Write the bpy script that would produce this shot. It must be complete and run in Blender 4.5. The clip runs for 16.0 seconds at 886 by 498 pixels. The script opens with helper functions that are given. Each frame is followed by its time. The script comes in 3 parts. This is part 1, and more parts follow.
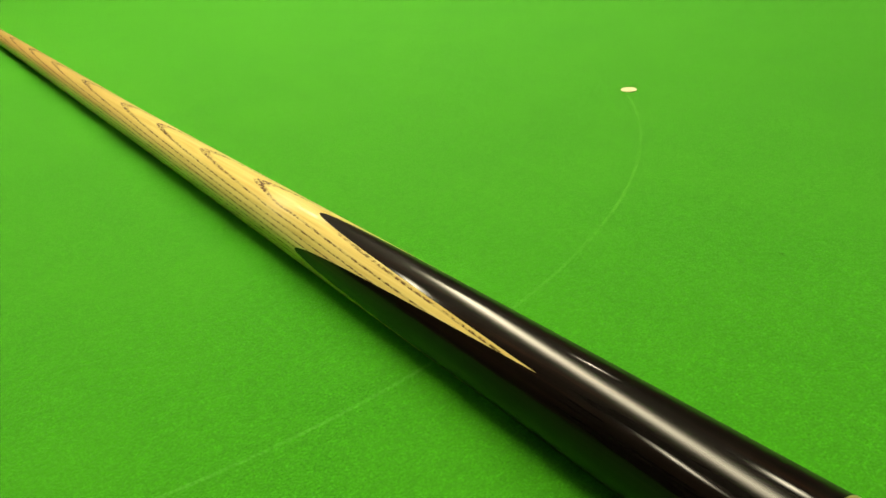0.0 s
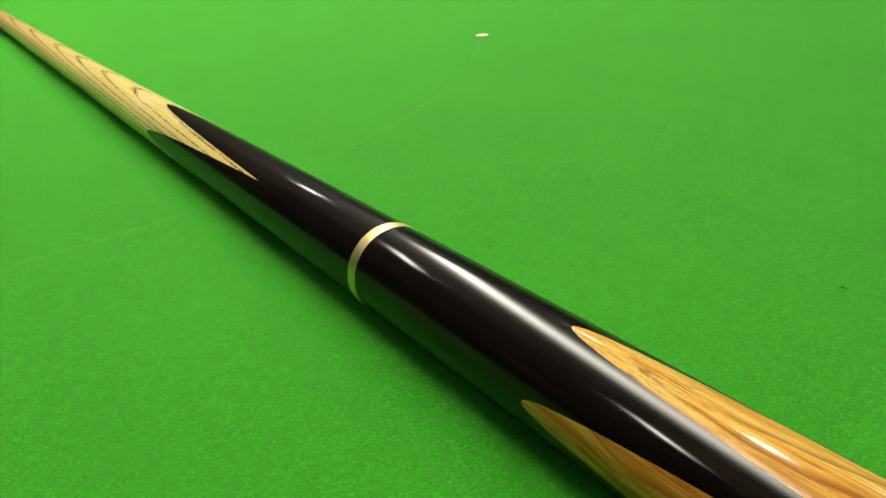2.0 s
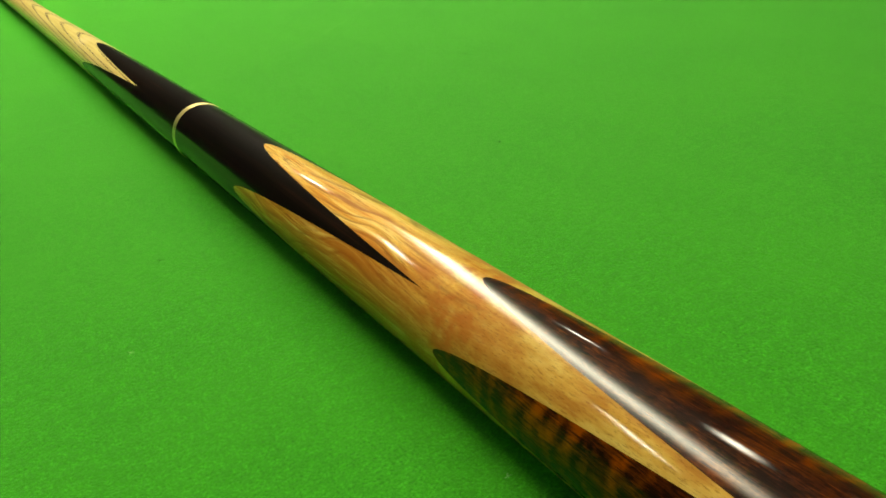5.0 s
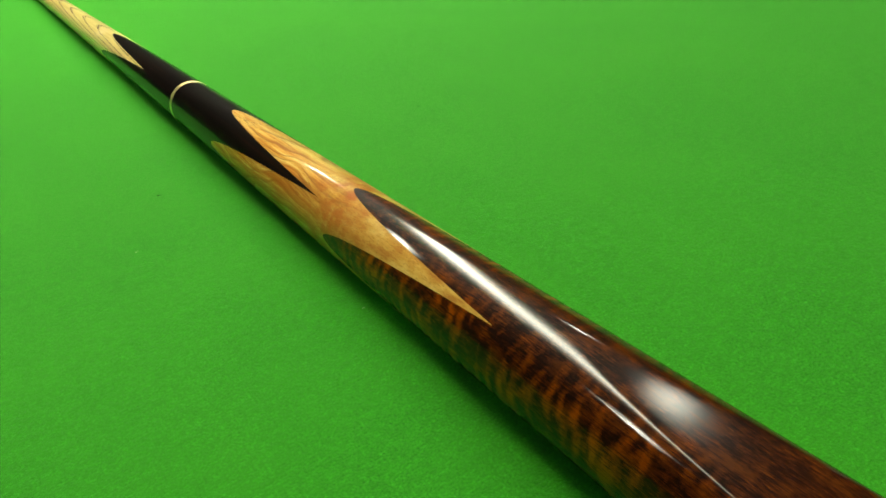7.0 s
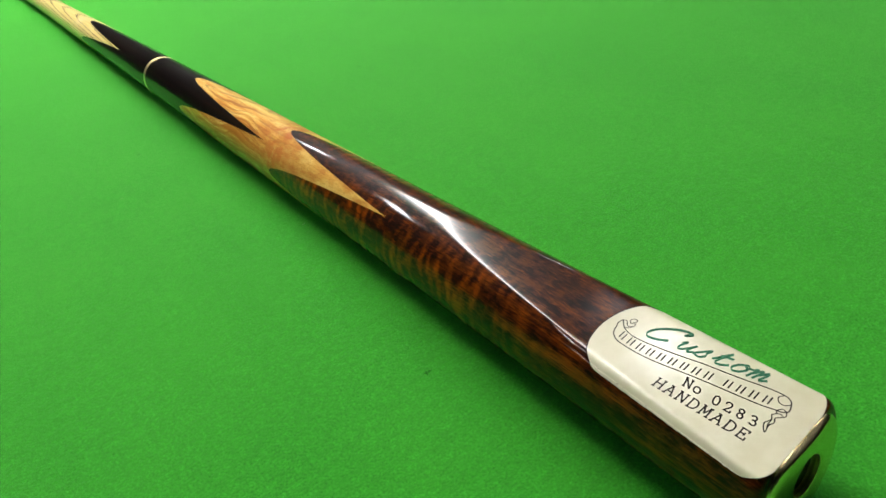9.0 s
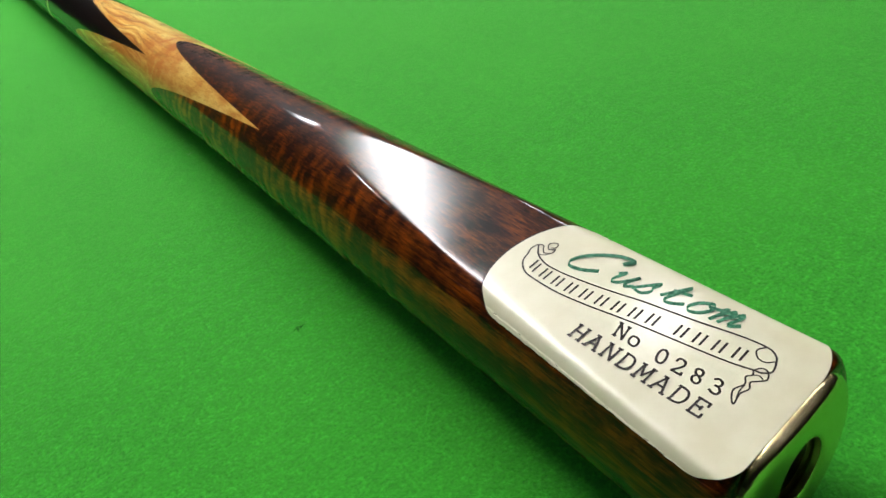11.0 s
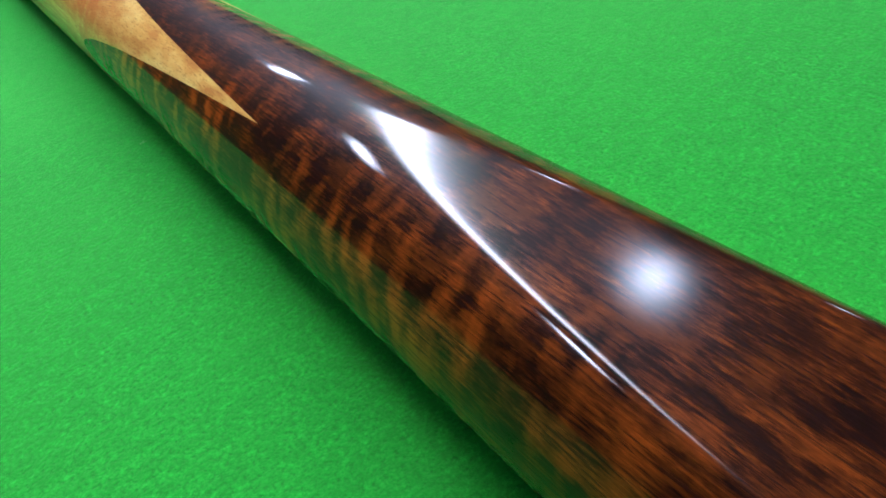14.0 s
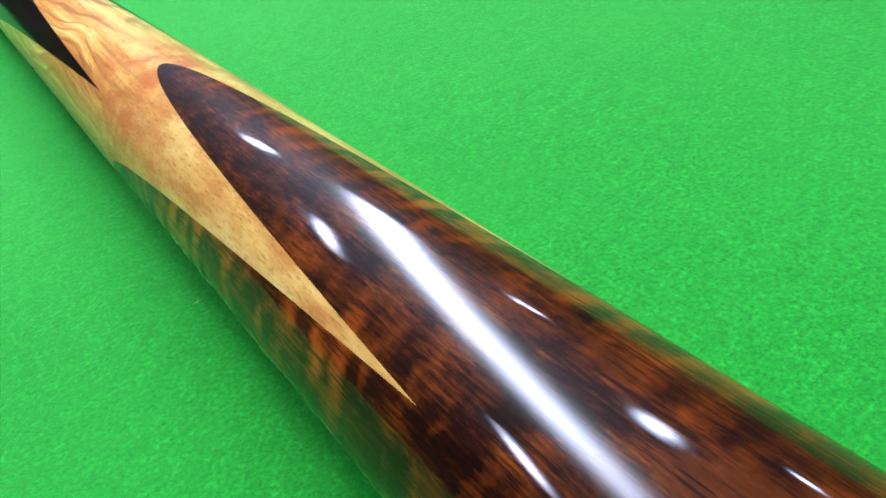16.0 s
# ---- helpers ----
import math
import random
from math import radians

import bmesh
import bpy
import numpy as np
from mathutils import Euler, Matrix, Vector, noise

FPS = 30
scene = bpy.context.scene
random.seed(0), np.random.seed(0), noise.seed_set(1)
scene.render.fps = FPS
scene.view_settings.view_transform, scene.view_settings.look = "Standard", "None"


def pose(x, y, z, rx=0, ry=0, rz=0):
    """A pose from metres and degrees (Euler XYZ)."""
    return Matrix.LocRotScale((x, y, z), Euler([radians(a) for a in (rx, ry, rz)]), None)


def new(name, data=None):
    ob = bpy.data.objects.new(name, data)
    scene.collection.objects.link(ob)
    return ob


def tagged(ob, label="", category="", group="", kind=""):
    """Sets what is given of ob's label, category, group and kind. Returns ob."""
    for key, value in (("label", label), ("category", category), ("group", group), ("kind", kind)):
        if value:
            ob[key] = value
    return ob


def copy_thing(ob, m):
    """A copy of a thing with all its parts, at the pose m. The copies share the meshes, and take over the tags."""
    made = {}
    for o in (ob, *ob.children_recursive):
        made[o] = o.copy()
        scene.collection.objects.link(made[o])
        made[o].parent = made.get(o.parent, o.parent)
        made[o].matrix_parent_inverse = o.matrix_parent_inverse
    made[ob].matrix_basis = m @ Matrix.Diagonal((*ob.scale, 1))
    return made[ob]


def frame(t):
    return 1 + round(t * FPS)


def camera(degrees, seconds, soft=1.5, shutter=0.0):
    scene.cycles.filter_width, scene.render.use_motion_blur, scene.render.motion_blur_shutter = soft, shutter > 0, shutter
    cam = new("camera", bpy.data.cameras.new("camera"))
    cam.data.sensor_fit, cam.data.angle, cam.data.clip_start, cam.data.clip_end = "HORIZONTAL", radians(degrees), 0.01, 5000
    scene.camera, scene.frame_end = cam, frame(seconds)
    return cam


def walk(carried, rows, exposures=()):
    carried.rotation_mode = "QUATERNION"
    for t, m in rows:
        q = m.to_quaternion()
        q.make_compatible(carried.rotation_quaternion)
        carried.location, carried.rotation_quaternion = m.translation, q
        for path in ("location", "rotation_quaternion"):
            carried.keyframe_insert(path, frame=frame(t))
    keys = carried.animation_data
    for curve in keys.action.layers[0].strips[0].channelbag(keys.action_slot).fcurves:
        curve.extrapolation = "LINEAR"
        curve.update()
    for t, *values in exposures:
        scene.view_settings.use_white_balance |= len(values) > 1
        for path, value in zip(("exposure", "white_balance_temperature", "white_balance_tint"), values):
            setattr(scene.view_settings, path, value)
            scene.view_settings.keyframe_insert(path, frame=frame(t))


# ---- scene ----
cam = camera(60.38, 16.0, soft=1.6)
# seconds, place in metres, turn in degrees
ROWS = [
    (0, -0.09279, 0.35257, 0.11708, 62.198, 5.089, -37.372),
    (0.5, -0.09198, 0.32042, 0.11539, 62.614, 5.289, -36.680),
    (1, -0.09040, 0.29213, 0.10967, 62.393, 4.690, -36.288),
    (1.5, -0.08644, 0.26618, 0.10662, 62.396, 4.604, -36.516),
    (2, -0.08195, 0.24105, 0.10374, 61.883, 4.787, -36.537),
    (2.5, -0.07951, 0.21966, 0.10208, 61.523, 4.856, -36.496),
    (3, -0.07678, 0.19228, 0.10109, 61.172, 4.637, -36.145),
    (3.5, -0.07492, 0.16495, 0.10322, 61.133, 4.969, -35.681),
    (4, -0.06893, 0.14574, 0.10372, 61.139, 5.440, -35.639),
    (6.5, -0.07952, 0.03961, 0.12032, 58.432, 7.220, -33.368),
    (7, -0.08108, 0.01466, 0.12761, 58.550, 7.809, -33.670),
    (7.5, -0.08271, -0.00869, 0.13100, 57.951, 8.154, -34.191),
    (8, -0.08850, -0.02418, 0.13564, 57.288, 9.297, -34.490),
    (8.5, -0.09147, -0.03849, 0.13704, 56.513, 10.327, -34.906),
    (9, -0.08991, -0.05098, 0.13681, 56.226, 10.759, -35.682),
    (9.5, -0.08599, -0.05502, 0.12963, 56.088, 11.526, -35.349),
    (10, -0.07747, -0.05259, 0.11857, 56.305, 11.760, -34.872),
    (12.5, -0.03169, 0.01015, 0.07099, 49.588, 10.968, -37.582),
    (13, -0.03181, 0.02055, 0.07021, 49.767, 10.416, -37.055),
    (13.5, -0.03419, 0.03127, 0.06911, 50.092, 9.358, -37.025),
    (14, -0.03344, 0.04188, 0.06905, 50.025, 10.318, -36.907),
    (14.5, -0.03076, 0.05507, 0.06921, 50.072, 10.660, -36.672),
    (15, -0.02862, 0.06708, 0.06974, 50.597, 11.612, -36.782),
    (15.5, -0.02615, 0.07883, 0.06834, 50.231, 11.820, -37.027),
    (16, -0.02045, 0.09236, 0.06948, 49.529, 12.865, -37.043),
]
EXPOSURES = [
    (0.0, 0.15, 8300, 0),
    (0.5, 0.18, 8200, 0),
    (1.0, 0.19, 7300, -1),
    (2.0, 0.25, 6550, 6),
    (3.0, 0.33, 6700, 3),
    (4.0, 0.35, 7600, -2),
    (6.5, 0.43, 6900, -2),
    (7.0, 0.45, 6800, -2),
    (7.5, 0.51, 7500, -5),
    (8.0, 0.54, 6050, 14),
    (8.5, 0.61, 5850, 14),
    (10.0, 0.74, 5850, 13),
    (12.5, 0.70, 5200, 21),
    (14.0, 1.04, 4800, 22),
    (15.0, 1.15, 4650, 21),
    (16.0, 1.21, 4750, 24),
]
walk(cam, [(t, pose(x, y, z, rx, ry, rz)) for t, x, y, z, rx, ry, rz in ROWS], EXPOSURES)

# ---- world and light levels ----
world = bpy.data.worlds.new("room_air")
scene.world = world
world.use_nodes = True
world.node_tree.nodes["Background"].inputs[0].default_value = (0.008, 0.008, 0.008, 1)
CANOPY_GLOW, PANEL_GLOW = 28.0, 50.0
CANOPY_TINT, PANEL_TINT = (1.0, 0.93, 0.80), (1.0, 0.95, 0.85)


# ---- materials ----
class Nodes:
    """Short hand for a node material."""

    def __init__(self, name):
        self.mat = bpy.data.materials.new(name)
        self.mat.use_nodes = True
        self.tree = self.mat.node_tree
        self.bsdf = self.tree.nodes["Principled BSDF"]
        self.coords = self.tree.nodes.new("ShaderNodeTexCoord").outputs["Object"]

    def link(self, value, socket):
        if hasattr(value, "links"):
            self.tree.links.new(value, socket)
        elif isinstance(value, tuple) and len(value) == 3 and socket.type == "RGBA":
            socket.default_value = (*value, 1)
        else:
            socket.default_value = value

    def add(self, kind, out, **given):
        node = self.tree.nodes.new(kind)
        for key, value in given.items():
            if key == "operation":
                node.operation = value
            elif key == "blend":
                node.blend_type = value
            else:
                self.link(value, node.inputs[int(key[1:]) if key[0] == "i" and key[1:].isdigit() else key])
        return node.outputs[out]

    def math(self, op, a, b=0.0, c=0.0):
        return self.add("ShaderNodeMath", 0, operation=op, i0=a, i1=b, i2=c)

    def stretch(self, x, y, z, dx=0.0, dy=0.0, dz=0.0):
        return self.add("ShaderNodeMapping", 0, Vector=self.coords, Location=(dx, dy, dz), Scale=(x, y, z))

    def noise(self, vector, scale, detail=3.0, rough=0.55, twist=0.0):
        return self.add("ShaderNodeTexNoise", 0, Vector=vector, Scale=scale, Detail=detail, Roughness=rough, Distortion=twist)

    def ramp(self, value, *stops):
        node = self.tree.nodes.new("ShaderNodeValToRGB")
        self.link(value, node.inputs[0])
        items = node.color_ramp.elements
        while len(items) < len(stops):
            items.new(0.5)
        for item, (at, colour) in zip(items, stops):
            item.position = at
            item.color = (*colour, 1) if isinstance(colour, tuple) else (colour, colour, colour, 1)
        return node.outputs[0]

    def mix(self, how, a, b, blend="MIX"):
        node = self.tree.nodes.new("ShaderNodeMixRGB")
        node.blend_type = blend
        self.link(how, node.inputs[0])
        self.link(a, node.inputs[1])
        self.link(b, node.inputs[2])
        return node.outputs[0]

    def bump(self, height, strength, distance):
        return self.add("ShaderNodeBump", 0, Height=height, Strength=strength, Distance=distance)

    def done(self, colour, rough=0.5, metal=0.0, coat=0.0, coat_rough=0.05, normal=None, sheen=0.0, specular=0.5):
        b = self.bsdf.inputs
        self.link(colour, b["Base Color"])
        self.link(rough, b["Roughness"])
        self.link(metal, b["Metallic"])
        self.link(coat, b["Coat Weight"])
        self.link(coat_rough, b["Coat Roughness"])
        self.link(1.4, b["Coat IOR"])
        self.link(sheen, b["Sheen Weight"])
        self.link((0.45, 1.0, 0.35), b["Sheen Tint"])
        self.link(specular, b["Specular IOR Level"])
        if normal is not None:
            self.link(normal, b["Normal"])
        return self.mat


def cloth_nodes(m):
    """Colour and relief of the napped wool."""
    fibre = m.noise(m.coords, 1450, 3, 0.75)
    tuft = m.noise(m.coords, 480, 3, 0.6)
    clump = m.noise(m.coords, 190, 3, 0.65)
    patch = m.noise(m.coords, 16, 3, 0.55)
    nap = m.noise(m.stretch(60, 9, 60), 1, 2, 0.5)
    base = m.ramp(fibre, (0.30, (0.0110, 0.118, 0.0038)), (0.5, (0.0340, 0.292, 0.0100)), (0.70, (0.0760, 0.490, 0.0250)))
    base = m.mix(m.ramp(tuft, (0.38, 0.0), (0.62, 0.58)), base, (0.0225, 0.205, 0.0074))
    base = m.mix(m.ramp(clump, (0.40, 0.0), (0.62, 0.12)), base, (0.0165, 0.168, 0.0066))
    base = m.mix(m.ramp(clump, (0.38, 0.10), (0.52, 0.0)), base, (0.0480, 0.375, 0.0150))
    base = m.mix(m.ramp(patch, (0.35, 0.0), (0.7, 0.35)), base, (0.0480, 0.330, 0.0130))
    base = m.mix(m.ramp(nap, (0.4, 0.0), (0.7, 0.18)), base, (0.0230, 0.215, 0.0078))
    high = m.math("ADD", fibre, m.math("MULTIPLY", tuft, 0.8))
    return base, m.bump(high, 0.42, 0.0007)


def cloth_material():
    m = Nodes("green_baize")
    base, relief = cloth_nodes(m)
    return m.done(base, 0.92, normal=relief, sheen=0.30, specular=0.15)


def chalk_material():
    m = Nodes("faint_chalk_line")
    base, relief = cloth_nodes(m)
    worn = m.noise(m.coords, 1300, 3, 0.7)
    long = m.noise(m.coords, 45, 2, 0.5)
    both = m.math("MULTIPLY", m.ramp(worn, (0.35, 0.05), (0.62, 0.50)), m.ramp(long, (0.3, 0.35), (0.65, 1.0)))
    return m.done(m.mix(both, base, (0.135, 0.46, 0.072)), 0.95, normal=relief, sheen=0.30, specular=0.15)


def spot_material():
    m = Nodes("paper_spot")
    return m.done(m.ramp(m.noise(m.coords, 900, 2), (0.3, (0.66, 0.54, 0.33)), (0.7, (0.78, 0.68, 0.46))), 0.8)


def lint_material(name, colour):
    m = Nodes(name)
    return m.done(m.ramp(m.noise(m.coords, 1500, 2), (0.3, tuple(c * 0.7 for c in colour)), (0.7, colour)), 0.95, specular=0.1)


def ash_material():
    m = Nodes("lacquered_ash")
    split = m.tree.nodes.new("ShaderNodeSeparateXYZ")
    m.link(m.coords, split.inputs[0])
    x, y, z = split.outputs
    wob = m.noise(m.stretch(60, 7, 60), 1, 3, 0.5)
    # growth rings lie nearly along the shaft, so that they break out as long arches on its top
    ring = m.math("ADD", z, m.math("MULTIPLY", y, -0.0125))
    ring = m.math("ADD", ring, m.math("MULTIPLY", m.math("SUBTRACT", wob, 0.5), 0.0004))
    ring = m.math("ADD", ring, m.math("MULTIPLY", x, 0.02))
    near = m.add("ShaderNodeVectorMath", 1, operation="DISTANCE", i0=m.stretch(1, 0.45, 1), i1=(-0.0030, 0.573 * 0.45, 0.0185))
    knot = m.math("POWER", 2.718, m.math("MULTIPLY", m.math("POWER", m.math("DIVIDE", near, 0.0042), 2.0), -1.0))
    ring = m.math("ADD", ring, m.math("MULTIPLY", knot, 0.0003))
    phase = m.math("FRACT", m.math("DIVIDE", m.math("ADD", ring, 0.000545), 0.00167))
    line = m.ramp(phase, (0.0, 1.0), (0.10, 0.90), (0.21, 0.0), (0.925, 0.0), (0.975, 1.0))
    pores = m.noise(m.stretch(1300, 430, 1300), 1, 2, 0.55)
    dash = m.ramp(pores, (0.47, 0.0), (0.56, 1.0))
    dark = m.math("MULTIPLY", line, m.math("ADD", m.math("MULTIPLY", dash, 0.78), 0.26))
    # the last arch dies out beside the knot
    gone = m.math("MULTIPLY", m.add("ShaderNodeMapRange", 0, i0=y, i1=0.560, i2=0.572, i3=1.0, i4=0.0), m.add("ShaderNodeMapRange", 0, i0=x, i1=-0.0045, i2=-0.0015, i3=0.0, i4=0.85))
    dark = m.math("MULTIPLY", dark, m.math("SUBTRACT", 1.0, gone))
    streak = m.noise(m.stretch(900, 14, 900), 1, 4, 0.6)
    base = m.ramp(streak, (0.3, (0.64, 0.475, 0.148)), (0.55, (0.78, 0.625, 0.235)), (0.75, (0.83, 0.70, 0.31)))
    broad = m.noise(m.stretch(90, 5, 90), 1, 2, 0.5)
    base = m.mix(m.ramp(broad, (0.4, 0.0), (0.7, 0.30)), base, (0.68, 0.46, 0.145))
    base = m.mix(m.add("ShaderNodeMapRange", 0, i0=y, i1=0.66, i2=0.98, i3=0.0, i4=0.75), base, (0.50, 0.285, 0.095))
    base = m.mix(dark, base, (0.105, 0.045, 0.016))
    base = m.mix(m.math("MULTIPLY", knot, 0.45), base, (0.86, 0.68, 0.40))
    return m.done(base, 0.42, coat=0.62, coat_rough=0.085, specular=0.08, normal=m.bump(pores, 0.06, 0.0002))


def ebony_material():
    m = Nodes("polished_ebony")
    streak = m.noise(m.stretch(700, 10, 700), 1, 4, 0.6)
    base = m.ramp(streak, (0.42, (0.0040, 0.0028, 0.0024)), (0.62, (0.009, 0.0050, 0.0036)), (0.78, (0.030, 0.011, 0.006)))
    pores = m.noise(m.stretch(2600, 240, 2600), 1, 3, 0.65)
    return m.done(base, 0.35, coat=0.60, coat_rough=m.ramp(pores, (0.35, 0.055), (0.7, 0.095)), specular=0.03, normal=m.bump(pores, 0.035, 0.0002))


def tulipwood_material():
    m = Nodes("orange_striped_hardwood")
    split = m.tree.nodes.new("ShaderNodeSeparateXYZ")
    m.link(m.coords, split.inputs[0])
    x, y, z = split.outputs
    # golden ground in long soft streaks that swerve round hidden knots
    sway = m.noise(m.stretch(48, 17, 48, 0.3), 1, 2, 0.5)
    swung = m.add("ShaderNodeCombineXYZ", 0, X=m.math("MULTIPLY_ADD", m.math("SUBTRACT", sway, 0.5), 0.007, x), Y=y, Z=m.math("MULTIPLY_ADD", m.math("SUBTRACT", sway, 0.5), 0.006, z))
    silk = m.noise(m.add("ShaderNodeMapping", 0, Vector=swung, Scale=(620, 17, 620)), 1, 5, 0.65)
    broad = m.noise(m.stretch(75, 14, 75, 3.1), 1, 2, 0.5)
    tone = m.math("ADD", m.math("MULTIPLY", silk, 0.70), m.math("MULTIPLY", broad, 0.50))
    base = m.ramp(tone, (0.46, (0.42, 0.135, 0.016)), (0.55, (0.64, 0.275, 0.036)), (0.62, (0.76, 0.425, 0.080)), (0.71, (0.84, 0.58, 0.165)))
    # red-brown veins along the grain, wandering and broken
    level = m.math("ADD", m.math("ADD", m.math("MULTIPLY", z, 270), m.math("MULTIPLY", x, 330)), m.math("ADD", m.math("MULTIPLY", y, 20.0), m.math("MULTIPLY", sway, 8.0)))
    phase = m.math("FRACT", level)
    vein = m.ramp(phase, (0.0, 1.0), (0.12, 0.50), (0.34, 0.0), (0.84, 0.0), (0.97, 0.9))
    broken = m.ramp(m.noise(m.stretch(110, 30, 110, 0.7), 1, 3, 0.6), (0.40, 0.0), (0.56, 1.0))
    fine = m.ramp(m.noise(m.add("ShaderNodeMapping", 0, Vector=swung, Scale=(2100, 60, 2100)), 1, 3, 0.6), (0.54, 0.0), (0.66, 1.0))
    base = m.mix(m.math("MULTIPLY", m.math("MULTIPLY", vein, broken), 0.74), base, (0.23, 0.050, 0.006))
    base = m.mix(m.math("MULTIPLY", fine, 0.40), base, (0.34, 0.095, 0.012))
    # short dark pores and threads in drifts along the grain
    drift = m.ramp(m.noise(m.stretch(150, 22, 150, 1.9), 1, 3, 0.6), (0.44, 0.10), (0.60, 1.0))
    thread = m.ramp(m.noise(m.add("ShaderNodeMapping", 0, Vector=swung, Location=(2, 1, 0), Scale=(2300, 100, 2300)), 1, 4, 0.65), (0.53, 0.0), (0.61, 1.0))
    base = m.mix(m.math("MULTIPLY", m.math("MULTIPLY", thread, drift), 0.78), base, (0.150, 0.030, 0.004))
    # the flank runs redder, in silky streaks
    flank = m.add("ShaderNodeMapRange", 0, i0=x, i1=-0.0050, i2=-0.0095, i3=0.0, i4=0.75)
    base = m.mix(m.math("MULTIPLY", flank, m.ramp(silk, (0.42, 1.0), (0.62, 0.30))), base, (0.40, 0.115, 0.016))
    # towards the butt the figure turns to mottled ochre with short dark pores
    pale = m.noise(m.stretch(260, 75, 260, 0, 0.4), 1, 4, 0.62)
    ochre = m.ramp(pale, (0.36, (0.45, 0.200, 0.034)), (0.50, (0.62, 0.370, 0.075)), (0.63, (0.74, 0.515, 0.140)))
    base = m.mix(m.add("ShaderNodeMapRange", 0, i0=y, i1=0.19, i2=0.25, i3=0.80, i4=0.0), base, ochre)
    # a flushed red cloud where the grain turns over
    off = m.math("DIVIDE", m.math("SUBTRACT", y, 0.212), 0.017)
    cloud = m.math("POWER", 2.718, m.math("MULTIPLY", m.math("MULTIPLY", off, off), -1.0))
    flush = m.ramp(m.noise(m.stretch(170, 120, 170, 2.2), 1, 3, 0.6), (0.40, 0.0), (0.58, 0.85))
    base = m.mix(m.math("MULTIPLY", cloud, flush), base, (0.46, 0.130, 0.022))
    fleck = m.noise(m.stretch(3600, 620, 3600), 1, 3, 0.6)
    base = m.mix(m.math("MULTIPLY", m.ramp(fleck, (0.54, 0.0), (0.68, 0.45)), m.add("ShaderNodeMapRange", 0, i0=y, i1=0.20, i2=0.25, i3=1.0, i4=0.30)), base, (0.17, 0.050, 0.010))
    return m.done(base, 0.42, coat=0.65, coat_rough=0.07, specular=0.05, normal=m.bump(fleck, 0.04, 0.0002))


def figured_material():
    m = Nodes("figured_dark_red_hardwood")
    split = m.tree.nodes.new("ShaderNodeSeparateXYZ")
    m.link(m.coords, split.inputs[0])
    x, y, z = split.outputs
    grain = m.noise(m.stretch(3000, 260, 3000), 1, 3, 0.65)
    # dark heartwood, mottled and feathered along the grain
    hair = m.noise(m.stretch(1500, 60, 1500), 1, 3, 0.6)
    pulled = m.math("MULTIPLY_ADD", m.math("SUBTRACT", hair, 0.5), 0.0026, y)
    combed = m.add("ShaderNodeCombineXYZ", 0, X=x, Y=pulled, Z=z)
    mottle = m.noise(m.add("ShaderNodeMapping", 0, Vector=combed, Scale=(420, 150, 420)), 1, 6, 0.68)
    mottle = m.math("MULTIPLY_ADD", m.math("SUBTRACT", grain, 0.5), 0.75, mottle)
    base = m.ramp(mottle, (0.34, (0.008, 0.0024, 0.0012)), (0.49, (0.026, 0.0055, 0.0013)), (0.60, (0.062, 0.0130, 0.0015)), (0.76, (0.165, 0.0370, 0.0020)))
    # brown clouds on the crown of the round and on the flat
    cloud = m.noise(m.add("ShaderNodeMapping", 0, Vector=combed, Location=(0, 0.7, 0), Scale=(235, 125, 235)), 1, 4, 0.62)
    base = m.mix(m.math("MULTIPLY", m.ramp(cloud, (0.50, 0.0), (0.63, 0.80)), m.add("ShaderNodeMapRange", 0, i0=y, i1=0.085, i2=0.110, i3=0.56, i4=0.44)), base, (0.145, 0.0325, 0.0020))
    base = m.mix(m.ramp(cloud, (0.35, 0.72), (0.50, 0.0)), base, (0.009, 0.0026, 0.0014))
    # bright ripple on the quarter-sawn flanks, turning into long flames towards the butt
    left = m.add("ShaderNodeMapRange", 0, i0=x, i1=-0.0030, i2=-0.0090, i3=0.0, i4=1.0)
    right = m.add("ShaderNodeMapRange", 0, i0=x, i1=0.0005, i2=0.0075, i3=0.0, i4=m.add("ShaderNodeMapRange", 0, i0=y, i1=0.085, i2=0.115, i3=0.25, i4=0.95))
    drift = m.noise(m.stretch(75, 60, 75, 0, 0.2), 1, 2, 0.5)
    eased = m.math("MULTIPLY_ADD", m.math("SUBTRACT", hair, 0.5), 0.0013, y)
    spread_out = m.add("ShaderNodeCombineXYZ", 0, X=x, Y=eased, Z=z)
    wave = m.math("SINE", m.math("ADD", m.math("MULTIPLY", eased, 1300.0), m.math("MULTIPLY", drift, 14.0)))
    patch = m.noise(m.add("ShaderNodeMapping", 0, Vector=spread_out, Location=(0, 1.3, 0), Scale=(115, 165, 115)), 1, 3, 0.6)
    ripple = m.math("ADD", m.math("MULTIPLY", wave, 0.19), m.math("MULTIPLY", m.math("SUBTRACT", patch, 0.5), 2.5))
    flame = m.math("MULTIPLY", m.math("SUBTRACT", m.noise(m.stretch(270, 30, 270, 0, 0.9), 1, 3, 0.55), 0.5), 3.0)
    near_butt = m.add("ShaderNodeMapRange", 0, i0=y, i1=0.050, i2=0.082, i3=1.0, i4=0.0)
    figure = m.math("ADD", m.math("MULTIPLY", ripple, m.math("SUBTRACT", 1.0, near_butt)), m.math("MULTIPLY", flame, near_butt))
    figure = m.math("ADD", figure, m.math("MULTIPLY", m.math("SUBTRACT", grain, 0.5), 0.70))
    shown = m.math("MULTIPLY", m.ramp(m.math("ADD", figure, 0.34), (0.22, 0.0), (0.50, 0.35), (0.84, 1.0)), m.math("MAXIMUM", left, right))
